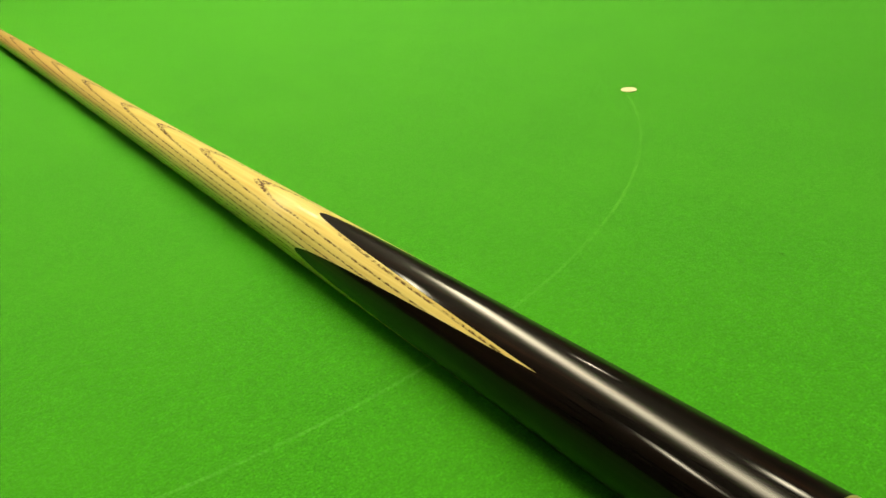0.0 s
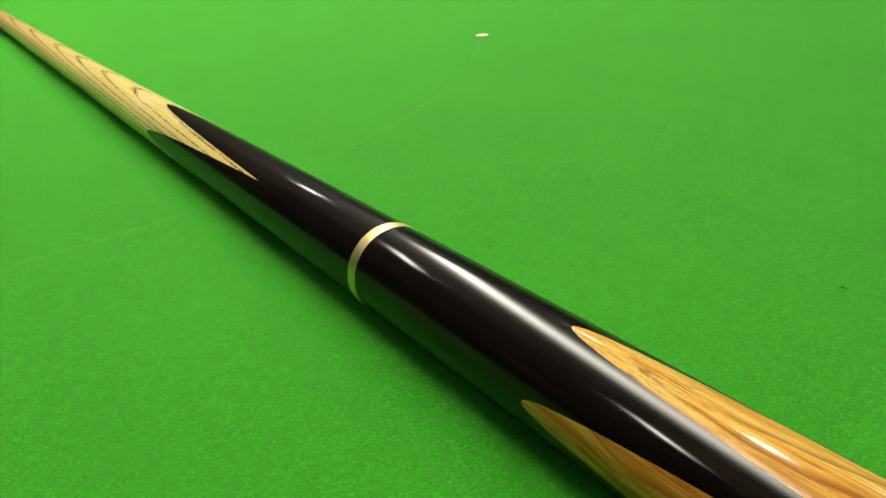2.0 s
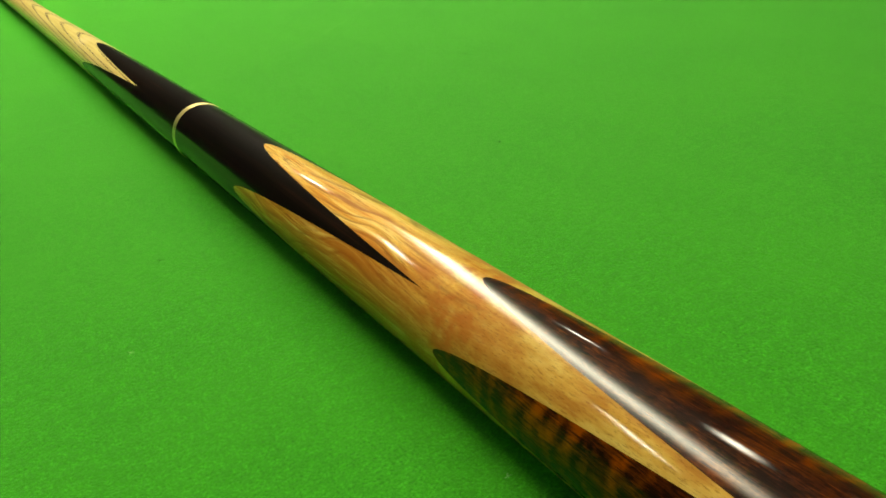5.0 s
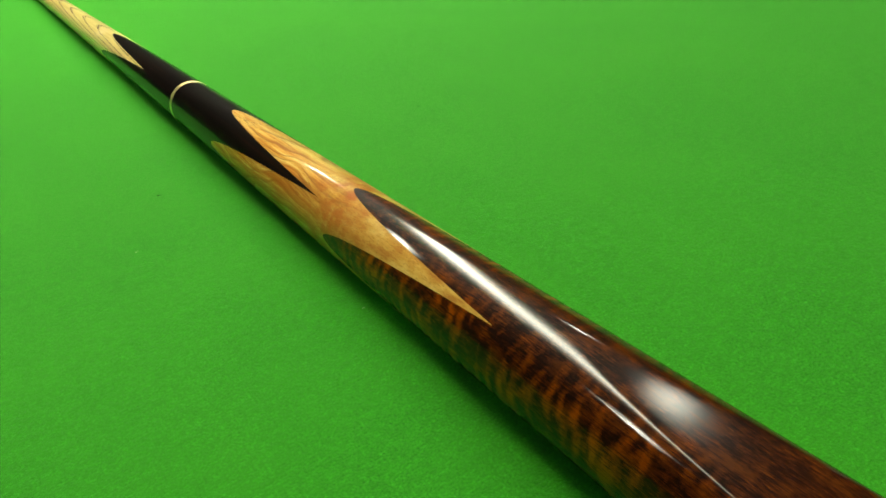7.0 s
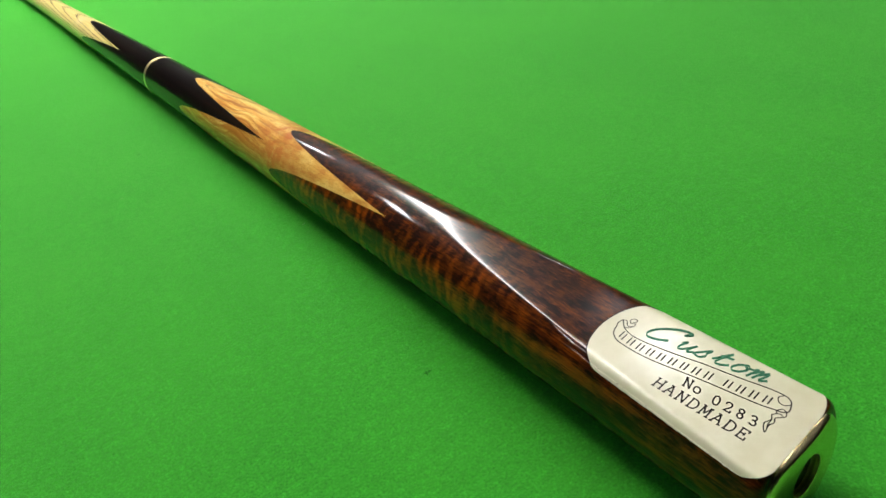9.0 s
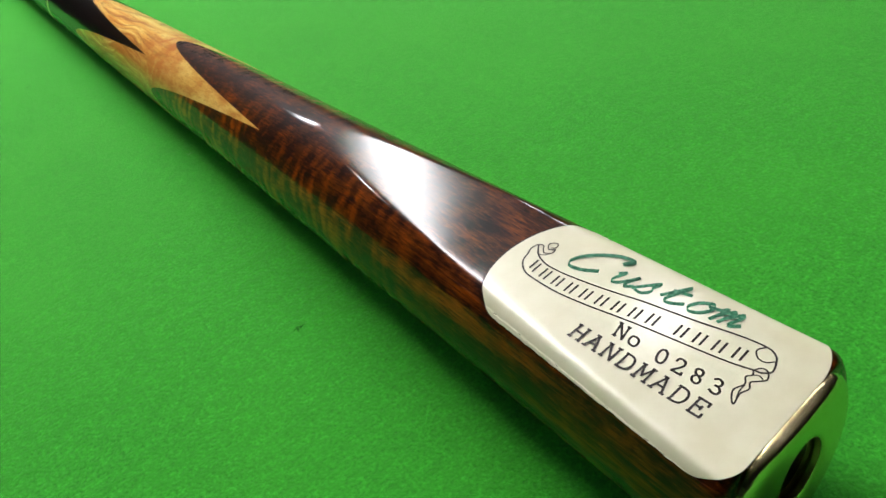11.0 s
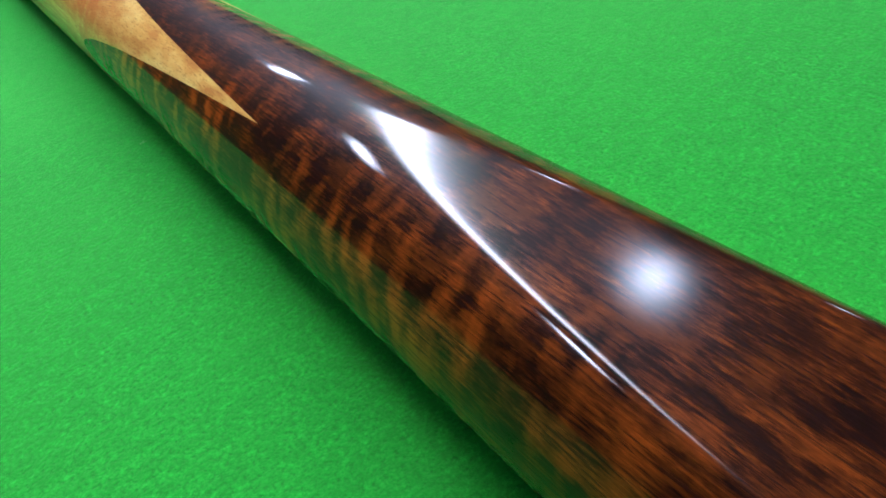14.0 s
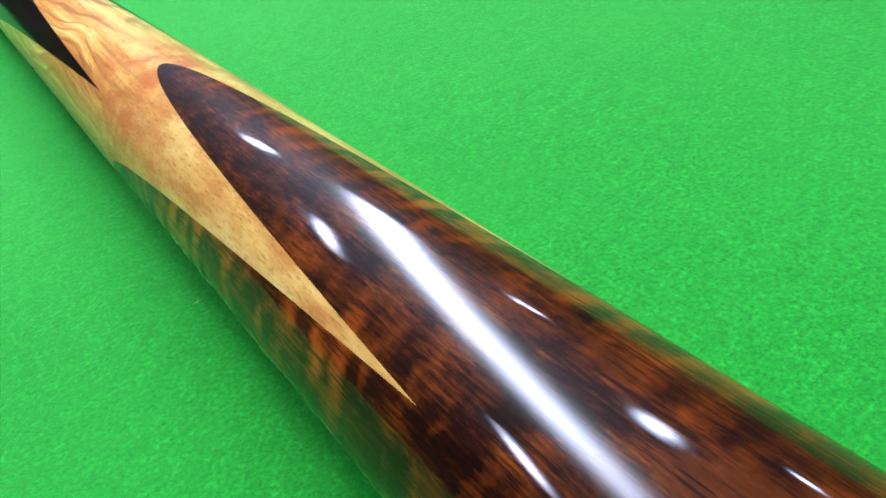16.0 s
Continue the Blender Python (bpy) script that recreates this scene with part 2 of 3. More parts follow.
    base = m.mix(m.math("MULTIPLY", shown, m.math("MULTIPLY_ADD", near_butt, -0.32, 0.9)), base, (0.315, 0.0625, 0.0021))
    vein = m.noise(m.stretch(2600, 150, 2600, 1.7), 1, 3, 0.6)
    base = m.mix(m.ramp(vein, (0.54, 0.0), (0.64, 0.80)), base, (0.012, 0.0040, 0.0030))
    # the sanded flat is duller than the turned round
    facing = m.add("ShaderNodeSeparateXYZ", 2, Vector=m.tree.nodes["Texture Coordinate"].outputs["Normal"])
    sanded = m.math("MULTIPLY", m.add("ShaderNodeMapRange", 0, i0=facing, i1=0.985, i2=0.996, i3=0.0, i4=1.0), m.add("ShaderNodeMapRange", 0, i0=y, i1=0.085, i2=0.115, i3=1.0, i4=0.0))
    gloss = m.math("MULTIPLY_ADD", sanded, 0.062, 0.058)
    lacquer = m.math("MULTIPLY_ADD", sanded, -0.20, 0.70)
    return m.done(base, 0.40, coat=lacquer, coat_rough=gloss, specular=0.04, normal=m.bump(grain, 0.16, 0.0002))


def brass_material(name, low, high, dull=(0.80, 0.62, 0.32), bright=(0.87, 0.70, 0.39), scale=(500, 500, 500)):
    m = Nodes(name)
    cloud = m.noise(m.stretch(*scale), 1, 2, 0.5)
    return m.done(m.ramp(cloud, (0.3, dull), (0.7, bright)), m.ramp(cloud, (0.3, low), (0.7, high)), 1.0)


def ivory_material():
    m = Nodes("cream_resin_plate")
    cloud = m.noise(m.coords, 190, 3, 0.5)
    base = m.ramp(cloud, (0.3, (0.61, 0.565, 0.375)), (0.7, (0.67, 0.630, 0.450)))
    speck = m.noise(m.coords, 2600, 2, 0.6)
    base = m.mix(m.ramp(speck, (0.6, 0.0), (0.8, 0.12)), base, (0.50, 0.47, 0.36))
    return m.done(base, 0.38, coat=0.5, coat_rough=0.14)


def ink_material(name, low, high):
    m = Nodes(name)
    return m.done(m.ramp(m.noise(m.coords, 2200, 3, 0.6), (0.35, low), (0.65, high)), 0.6, specular=0.12)


def plain_material(name, low, high, scale, rough):
    m = Nodes(name)
    grain = m.noise(m.coords, scale, 4, 0.6)
    broad = m.noise(m.coords, scale * 0.05, 3, 0.5)
    base = m.mix(m.math("MULTIPLY", broad, 0.5), m.ramp(grain, (0.3, low), (0.7, high)), low)
    return m.done(base, rough, normal=m.bump(grain, 0.2, 0.002))


def glow_material(name, tint, strength, across, along):
    """An opal cover, brightest over the tube in its middle."""
    m = Nodes(name)
    split = m.tree.nodes.new("ShaderNodeSeparateXYZ")
    m.link(m.coords, split.inputs[0])
    far = m.math("ADD", m.math("POWER", m.math("DIVIDE", m.math("ABSOLUTE", split.outputs[0]), across), 2.0), m.math("POWER", m.math("DIVIDE", m.math("ABSOLUTE", split.outputs[1]), along), 2.0))
    m.link(tint, m.bsdf.inputs["Emission Color"])
    m.link(m.math("MULTIPLY", m.math("POWER", 2.718, m.math("MULTIPLY", far, -1.0)), strength), m.bsdf.inputs["Emission Strength"])
    return m.done((0.8, 0.8, 0.8), 0.5)


def canopy_material(name, tint, strength, middle, turn, length, width):
    """An opal sheet lit by a tube behind its middle line, a little dimmer towards one end."""
    m = Nodes(name)
    off = m.add("ShaderNodeVectorMath", 0, operation="SUBTRACT", i0=m.coords, i1=middle)
    across = m.add("ShaderNodeVectorMath", 1, operation="DOT_PRODUCT", i0=off, i1=(-math.sin(turn), math.cos(turn), 0))
    along = m.add("ShaderNodeVectorMath", 1, operation="DOT_PRODUCT", i0=off, i1=(math.cos(turn), math.sin(turn), 0))
    edge = m.math("DIVIDE", across, width / 4.8)
    soft = m.math("POWER", 2.718, m.math("MULTIPLY", m.math("MULTIPLY", edge, edge), -1.0))
    fall = m.math("MULTIPLY_ADD", along, 0.2 / length, 1.0)
    end = m.add("ShaderNodeMath", 0, operation="SMOOTH_MIN", i0=m.math("MULTIPLY", m.math("SUBTRACT", length / 2, m.math("ABSOLUTE", along)), 2.3), i1=1.0, i2=0.4)
    fall = m.math("MULTIPLY", fall, m.math("MAXIMUM", end, 0.0))
    m.link(tint, m.bsdf.inputs["Emission Color"])
    m.link(m.math("MULTIPLY", m.math("MULTIPLY", soft, fall), strength), m.bsdf.inputs["Emission Strength"])
    return m.done((0.8, 0.8, 0.8), 0.5)


CLOTH, CHALK, SPOT = cloth_material(), chalk_material(), spot_material()
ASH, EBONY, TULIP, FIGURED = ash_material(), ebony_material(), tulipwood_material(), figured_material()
BRASS, IVORY = brass_material("polished_brass", 0.22, 0.25), ivory_material()
SATIN_BRASS = brass_material("satin_brass_thread", 0.42, 0.55, (0.80, 0.52, 0.27), (0.90, 0.63, 0.36))
RING_BRASS = brass_material("brushed_brass_ring", 0.40, 0.52, (0.50, 0.40, 0.17), (0.78, 0.65, 0.33), (500, 3500, 500))
INK = ink_material("black_engraving", (0.018, 0.015, 0.015), (0.085, 0.072, 0.066))
GREEN_INK = ink_material("green_engraving", (0.022, 0.115, 0.060), (0.105, 0.300, 0.175))
SEAM = ink_material("dark_glue_seam", (0.015, 0.007, 0.006), (0.04, 0.018, 0.014))
WALL = plain_material("painted_plaster", (0.040, 0.038, 0.036), (0.055, 0.052, 0.050), 40, 0.9)
CEILING = plain_material("dark_ceiling_paint", (0.040, 0.040, 0.039), (0.055, 0.055, 0.053), 40, 0.9)
CARPET = plain_material("dark_carpet", (0.05, 0.045, 0.045), (0.09, 0.08, 0.075), 300, 0.95)
MAHOGANY = plain_material("mahogany_frame", (0.06, 0.022, 0.012), (0.11, 0.042, 0.02), 60, 0.4)
LAMP_METAL = plain_material("dark_green_lamp_metal", (0.012, 0.03, 0.02), (0.02, 0.045, 0.03), 80, 0.45)
WHITE_METAL = plain_material("white_lamp_metal", (0.65, 0.65, 0.64), (0.72, 0.72, 0.71), 80, 0.45)
CANOPY_AT, CANOPY_TURN, CANOPY_SIZE = (0.53, 1.38, 1.10), math.atan2(0.747, 0.665), (2.56, 0.56)
CANOPY = canopy_material("canopy_diffuser_glow", CANOPY_TINT, CANOPY_GLOW, CANOPY_AT, CANOPY_TURN, *CANOPY_SIZE)
PANEL = glow_material("ceiling_panel_glow", PANEL_TINT, PANEL_GLOW, 0.19, 0.066)


# ---- mesh helpers ----
def finish(name, bm, material, smooth=False):
    bmesh.ops.recalc_face_normals(bm, faces=bm.faces)
    data = bpy.data.meshes.new(name)
    bm.to_mesh(data)
    bm.free()
    data.materials.append(material)
    if smooth:
        data.polygons.foreach_set("use_smooth", [True] * len(data.polygons))
    return data


def part(name, bm, material, parent, label="", smooth=False):
    ob = new(name, finish(name, bm, material, smooth))
    ob.parent = parent
    return tagged(ob, label) if label else ob


def box(bm, centre, size, turn=0.0, bevel=0.0):
    m = Matrix.Translation(centre) @ Matrix.Rotation(turn, 4, "Z") @ Matrix.Diagonal((*size, 1))
    made = bmesh.ops.create_cube(bm, size=1, matrix=m)["verts"]
    if bevel:
        edges = {e for v in made for e in v.link_edges}
        bmesh.ops.bevel(bm, geom=list(edges), offset=bevel, segments=2, affect="EDGES", profile=0.6)
    return bm


# ---- the room ----
def room():
    x0, x1, y0, y1, z0, z1, t = -4.2, 6.2, -3.4, 6.8, -0.86, 1.95, 0.12
    for name, centre, size, material, label in (
        ("floor", ((x0 + x1) / 2, (y0 + y1) / 2, z0 - t / 2), (x1 - x0 + 2 * t, y1 - y0 + 2 * t, t), CARPET, "dark carpeted floor of the billiard room"),
        ("ceiling", ((x0 + x1) / 2, (y0 + y1) / 2, z1 + t / 2), (x1 - x0 + 2 * t, y1 - y0 + 2 * t, t), CEILING, "plain dark painted ceiling"),
        ("wall_north", ((x0 + x1) / 2, y1 + t / 2, (z0 + z1) / 2), (x1 - x0, t, z1 - z0), WALL, "plain painted wall"),
        ("wall_south", ((x0 + x1) / 2, y0 - t / 2, (z0 + z1) / 2), (x1 - x0, t, z1 - z0), WALL, "plain painted wall"),
        ("wall_east", (x1 + t / 2, (y0 + y1) / 2, (z0 + z1) / 2), (t, y1 - y0, z1 - z0), WALL, "plain painted wall"),
        ("wall_west", (x0 - t / 2, (y0 + y1) / 2, (z0 + z1) / 2), (t, y1 - y0, z1 - z0), WALL, "plain painted wall"),
    ):
        tagged(new(name, finish(name, box(bmesh.new(), centre, size), material)), label, name.split("_")[0], kind="structure")


room()

# ---- the table ----
D_CENTRE, D_RADIUS = Vector((-0.0313, 0.7790, 0)), 0.2921
SPOT_AT = Vector((0.2051, 0.6036, 0))
ACROSS = (SPOT_AT - D_CENTRE).normalized()
ALONG = Vector((-ACROSS.y, ACROSS.x, 0))
TABLE_TURN = math.atan2(ALONG.y, ALONG.x)
TABLE_MID = D_CENTRE + ALONG * (3.569 / 2 - 0.737)


def flat_patch(points, z):
    bm = bmesh.new()
    bm.faces.new([bm.verts.new((p[0], p[1], z)) for p in points])
    return bm


PALE_LINT = lint_material("pale_lint", (0.30, 0.55, 0.22))
DARK_LINT = lint_material("dark_fluff", (0.014, 0.110, 0.010))
MARKS = [
    ((-0.0269, 0.0885), 0.0009, DARK_LINT, 1),
    ((-0.0394, 0.3218), 0.0008, DARK_LINT, 2),
    ((0.0907, 0.4062), 0.0008, DARK_LINT, 3),
    ((0.1030, 0.4574), 0.0007, DARK_LINT, 4),
    ((0.1455, 0.4205), 0.0009, DARK_LINT, 5),
    ((0.0843, 0.3160), 0.0008, DARK_LINT, 6),
    ((-0.0141, 0.1893), 0.0005, PALE_LINT, 7),
    ((-0.0590, 0.2799), 0.0006, PALE_LINT, 8),
]


def tuft_mark(at, size, seed):
    """A little tangle of fibres lying on the nap."""
    rng, bm = random.Random(seed), bmesh.new()
    for k in range(9):
        a, bend = rng.uniform(0, math.tau), rng.uniform(-1.4, 1.4)
        p = at + Vector((rng.uniform(-1, 1), rng.uniform(-1, 1), 0)) * size * 0.5
        rows = []
        for i in range(6):
            d = Vector((math.cos(a + bend * i / 5), math.sin(a + bend * i / 5), 0))
            w = size * 0.09 * (1 - 0.12 * i)
            n = Vector((-d.y, d.x, 0)) * w
            h = 0.00012 + size * 0.10 * math.sin(math.pi * i / 5)
            rows.append([bm.verts.new(p + n + Vector((0, 0, h))), bm.verts.new(p + Vector((0, 0, h + w))), bm.verts.new(p - n + Vector((0, 0, h)))])
            p = p + d * size * 0.28
        for r, q in zip(rows, rows[1:]):
            for j in range(3):
                bm.faces.new((r[j], r[(j + 1) % 3], q[(j + 1) % 3], q[j]))
    return bm


def table():
    root = tagged(new("snooker_table"), "snooker table covered in bright green napped baize", "snooker table")
    root.location = (TABLE_MID.x, TABLE_MID.y, -0.86)
    bpy.context.view_layer.update()
    inverse = root.matrix_world.inverted()

    def add(name, bm, material, label=""):
        ob = part(name, bm, material, root, label)
        ob.matrix_parent_inverse = inverse
        return ob

    mid = TABLE_MID
    add("cloth", box(bmesh.new(), mid + Vector((0, 0, -0.0015)), (3.66, 1.87, 0.003), TABLE_TURN), CLOTH, "bright green woollen baize, slightly fuzzy")
    add("slate_bed", box(bmesh.new(), mid + Vector((0, 0, -0.0255)), (3.66, 1.87, 0.045), TABLE_TURN), plain_material("grey_slate", (0.07, 0.075, 0.08), (0.1, 0.1, 0.11), 30, 0.6))
    add("base_frame", box(bmesh.new(), mid + Vector((0, 0, -0.454)), (3.3, 1.5, 0.812), TABLE_TURN, 0.01), MAHOGANY, "plain mahogany base")
    # the D: a worn chalked half circle on the baize
    bm, ring = bmesh.new(), []
    start = math.atan2(ACROSS.y, ACROSS.x)
    for i in range(181):
        a = start - math.pi * i / 180
        ring.append([bm.verts.new((D_CENTRE.x + (D_RADIUS + w) * math.cos(a), D_CENTRE.y + (D_RADIUS + w) * math.sin(a), 0.00012)) for w in (-0.0006, 0.0006)])
    for a, b in zip(ring, ring[1:]):
        bm.faces.new((a[0], a[1], b[1], b[0]))
    add("chalk_arc", bm, CHALK, "faint pale chalk line of the D")
    rng = random.Random(4)
    outline = [SPOT_AT + Vector((math.cos(a), math.sin(a), 0)) * 0.0038 * (1 + 0.06 * rng.uniform(-1, 1)) for a in [math.tau * i / 28 for i in range(28)]]
    bm = flat_patch(outline, 0.0004)
    lid = bmesh.ops.extrude_face_region(bm, geom=bm.faces[:])["geom"]
    bmesh.ops.translate(bm, verts=[v for v in lid if isinstance(v, bmesh.types.BMVert)], vec=(0, 0, -0.0004))
    add("spot", bm, SPOT, "small round cream marking spot")
    for at, size, material, seed in MARKS:
        add("lint_fleck", tuft_mark(Vector((*at, 0)), size, seed), material)


table()


# ---- the lamps ----
def canopy_light():
    root = tagged(new("table_light"), "long hanging light with a pale diffuser over the table", "hanging light")
    at, turn, z = Vector((CANOPY_AT[0], CANOPY_AT[1], 0)), CANOPY_TURN, CANOPY_AT[2]
    root.location = (at.x, at.y, z)
    bpy.context.view_layer.update()
    inverse = root.matrix_world.inverted()
    for name, bm, material, label in (
        ("housing", box(bmesh.new(), at + Vector((0, 0, z + 0.045)), (2.64, 0.62, 0.08), turn, 0.008), LAMP_METAL, "dark green metal housing"),
        ("diffuser", box(bmesh.new(), at + Vector((0, 0, z)), (*CANOPY_SIZE, 0.01), turn), CANOPY, "glowing opal diffuser"),
    ):
        part(name, bm, material, root, label).matrix_parent_inverse = inverse
    for side in (-0.9, 0.9):
        p = at + Vector((math.cos(turn), math.sin(turn), 0)) * side
        bm = bmesh.new()
        bmesh.ops.create_cone(bm, cap_ends=True, segments=8, radius1=0.004, radius2=0.004, depth=1.95 - z - 0.085, matrix=Matrix.Translation((p.x, p.y, (1.95 + z + 0.085) / 2)))
        part("cable", bm, LAMP_METAL, root).matrix_parent_inverse = inverse


def ceiling_lights():
    first = tagged(new("ceiling_light"), "small white ceiling light with an opal cover, switched on", "ceiling light", "ceiling lights")
    part("frame", box(bmesh.new(), (0, 0, -0.015), (0.64, 0.26, 0.03), 0, 0.003), WHITE_METAL, first)
    part("diffuser", box(bmesh.new(), (0, 0, -0.033), (0.60, 0.22, 0.006)), PANEL, first, "glowing white diffuser")
    places = [(-1.40, 1.56), (-0.16, 2.71), (1.08, 4.10), (1.36, 1.22), (2.85, 2.76), (4.20, 1.40)]
    turn = 14
    first.matrix_basis = pose(*places[0], 1.95, 0, 0, turn)
    for x, y in places[1:]:
        copy_thing(first, pose(x, y, 1.95, 0, 0, turn))


canopy_light()
ceiling_lights()

# ---- the cue ----
# lengths in millimetres from the butt end, angles in degrees round the axis (90 is up)
TONGUE, FLAT_TURN = 83.3, radians(91.4)


def cue_radius(s):
    if s > 770:
        return 7.80 - 0.0046 * (s - 770)
    k = s / 1000
    return 14.752 - 14.214 * k + 31.041 * k ** 2 - 58.396 * k ** 3 + 34.806 * k ** 4


def flat_height(s):
    return 8.70 + 0.0450 * s


def soft_step(d, w):
    """How far to push a point in by, for a height d over the flat: rounds the ridge."""
    return 0.5 * (d + math.sqrt(d * d + 4 * w * w)) if d > -1.5 else 0.0


def crown(s, w):
    """The wood of the flat is sanded slightly round; under the plate it is true."""
    k = min(max((s - 47) / 18, 0), 1)
    half = cue_radius(max(s, 0)) ** 2 - flat_height(s) ** 2
    return k * k * (3 - 2 * k) * max(half - w * w, 0) / (2 * 150.0)


def skin(s, turn, lift=0.0, radius=None, soften=None):
    """A place on the cue's surface, in metres."""
    r0 = cue_radius(max(s, 0))
    r = r0 if radius is None else radius
    x, z = r * math.cos(turn), r * math.sin(turn)
    if soften is None:
        soften = 0.12 + 0.36 * min(max((56 - s) / 9, 0), 1)
    if s < 200:
        nx, nz = math.cos(FLAT_TURN), math.sin(FLAT_TURN)
        push = soft_step(x * nx + z * nz - flat_height(s) - crown(s, x * nz - z * nx), soften)
        x, z = x - push * nx, z - push * nz
    if lift:
        k = lift / math.hypot(x, z)
        x, z = x * (1 + k), z * (1 + k)
    # the butt end is cut a little askew
    askew = 0.085 * x * min(max((6 - s) / 5, 0), 1)
    return (x / 1000, (s + askew) / 1000, (r0 + z) / 1000)


def on_flat(s, w, lift):
    """A place on the flat, w millimetres across from its middle line."""
    nx, nz = math.cos(FLAT_TURN), math.sin(FLAT_TURN)
    h = flat_height(s) + lift
    return ((nx * h + nz * w) / 1000, s / 1000, (cue_radius(max(s, 0)) + nz * h - nx * w) / 1000)


def strip(bm, rows):
    """Faces between rows of points; each row is closed to itself, and the ends are capped."""
    made = [[bm.verts.new(p) for p in row] for row in rows]
    n = len(made[0])
    for a, b in zip(made, made[1:]):
        for i in range(n):
            j = (i + 1) % n
            bm.faces.new((a[i], a[j], b[j], b[i]))
    return made


def tube(bm, stops, columns=96, caps=(True, True)):
    rows = strip(bm, [[skin(s, radians(TONGUE) + math.tau * i / columns) for i in range(columns)] for s in stops])
    for row, cap in zip((rows[0], rows[-1]), caps):
        if cap:
            bm.faces.new(row)


def spread(a, b, n):
    return [a + (b - a) * i / n for i in range(n + 1)]


def half_angle(s, tip, valley):
    """A plane cut through the round: nought at the tip, an eighth turn at the valley."""
    k = min(max((tip - s) / (tip - valley), 0), 1)
    return math.acos(1 - (1 - math.cos(math.pi / 4)) * k)


def tongues(bm, tip, valley, columns=24, rows=44):
    for k in range(4):
        mid = radians(TONGUE + 90 * k)
        lines = []
        for i in range(rows + 1):
            s = tip - (tip - valley) * max(i / rows, 0.004) ** 2 if i < rows else valley
            a = half_angle(s, tip, valley)
            lines.append([skin(s, mid - a + 2 * a * j / columns) for j in range(columns + 1)])
        strip(bm, lines)


def points(bm, tip, valley, columns=24, rows=44):
    for k in range(4):
        mid = radians(TONGUE + 45 + 90 * k)
        lines = []
        for i in range(rows + 1):
            s = tip - (tip - valley) * min((i / rows) ** 2, 0.9990)
            a = math.pi / 4 - half_angle(s, tip, valley)
            lines.append([skin(s, mid - a + 2 * a * j / columns) for j in range(columns + 1)])
        strip(bm, lines)


def shade_by_angle(ob, degrees):
    ob.data.set_sharp_from_angle(angle=radians(degrees))


def cue_wood(name, material, root, label, tube_stops=None, tongue=None, point=None, columns=96):
    bm = bmesh.new()
    if tube_stops:
        tube(bm, tube_stops, columns)
    if tongue:
        tongues(bm, *tongue)
    if point:
        points(bm, *point)
    bmesh.ops.remove_doubles(bm, verts=bm.verts, dist=2e-7)
    ob = part(name, bm, material, root, label, smooth=True)
    shade_by_angle(ob, 40)
    return ob


PLATE_LOW, PLATE_HIGH = -0.25, 46.7


def plate_half(s):
    chip = noise.noise((s * 0.7, 3.1, 0.0)) * 0.010 + noise.noise((s * 2.1, 8.3, 0.0)) * 0.006
    return math.acos((7.2 + 0.030 * s) / cue_radius(max(s, 0))) + chip


def plate_ends(u):
    a = abs(u)
    front = 1 - math.sqrt(1 - (max(a - 0.72, 0) / 0.281) ** 2)
    from_mid, rise = (0.56, 5.0) if u > 0 else (0.40, 6.0)
    back = 1 - math.sqrt(1 - (max(a - from_mid, 0) / (1.001 - from_mid)) ** 2)
    return PLATE_LOW + rise * back, PLATE_HIGH - 2.6 * min(a / 0.72, 1.25) ** 2 - 3.8 * front


def plate_point(u, k, lift):
    low, high = plate_ends(u)
    s = low + (high - low) * k
    return skin(s, FLAT_TURN + u * plate_half(s), lift, None, 0.45)


def name_plate(root):
    bm = bmesh.new()
    nu, ns = 120, 60
    us = [-math.cos(math.pi * i / nu) * 0.35 + 0.65 * (2 * i / nu - 1) for i in range(nu + 1)]
    grid = [[bm.verts.new(plate_point(u, k / ns, 0.05)) for k in range(ns + 1)] for u in us]
    for a, b in zip(grid, grid[1:]):
        for p, q, r, s in zip(a, a[1:], b[1:], b):
            bm.faces.new((p, q, r, s))
    rim = [e for e in bm.edges if e.is_boundary]
    skirt = bmesh.ops.extrude_edge_only(bm, edges=rim)["geom"]
    for v in skirt:
        if isinstance(v, bmesh.types.BMVert):
            centre = Vector((0, v.co.y, cue_radius(max(v.co.y * 1000, 0)) / 1000))
            v.co += (centre - v.co).normalized() * 0.0016
    plate = part("name_plate", bm, IVORY, root, "cream plate with engraved lettering", smooth=True)
    shade_by_angle(plate, 50)
    # the glue line round the plate's curved front end
    bm, rows = bmesh.new(), []
    for i in range(81):
        u = -0.97 + 1.94 * i / 80
        low, high = plate_ends(u)
        rows.append([bm.verts.new(skin(high + d, FLAT_TURN + u * plate_half(high), 0.02)) for d in (-0.12, 0.34)])
    for a, b in zip(rows, rows[1:]):
        bm.faces.new((a[0], a[1], b[1], b[0]))
    part("glue_seam", bm, SEAM, root)
    return plate


def smooth_line(knots, n=10):
    out = []
    for i in range(len(knots) - 1):
        p = [Vector(knots[max(0, min(len(knots) - 1, i + j))]) for j in (-1, 0, 1, 2)]
        for k in range(n):
            t = k / n
            out.append(0.5 * (2 * p[1] + (p[2] - p[0]) * t + (2 * p[0] - 5 * p[1] + 4 * p[2] - p[3]) * t * t + (3 * p[1] - p[0] - 3 * p[2] + p[3]) * t ** 3))
    return out + [Vector(knots[-1])]


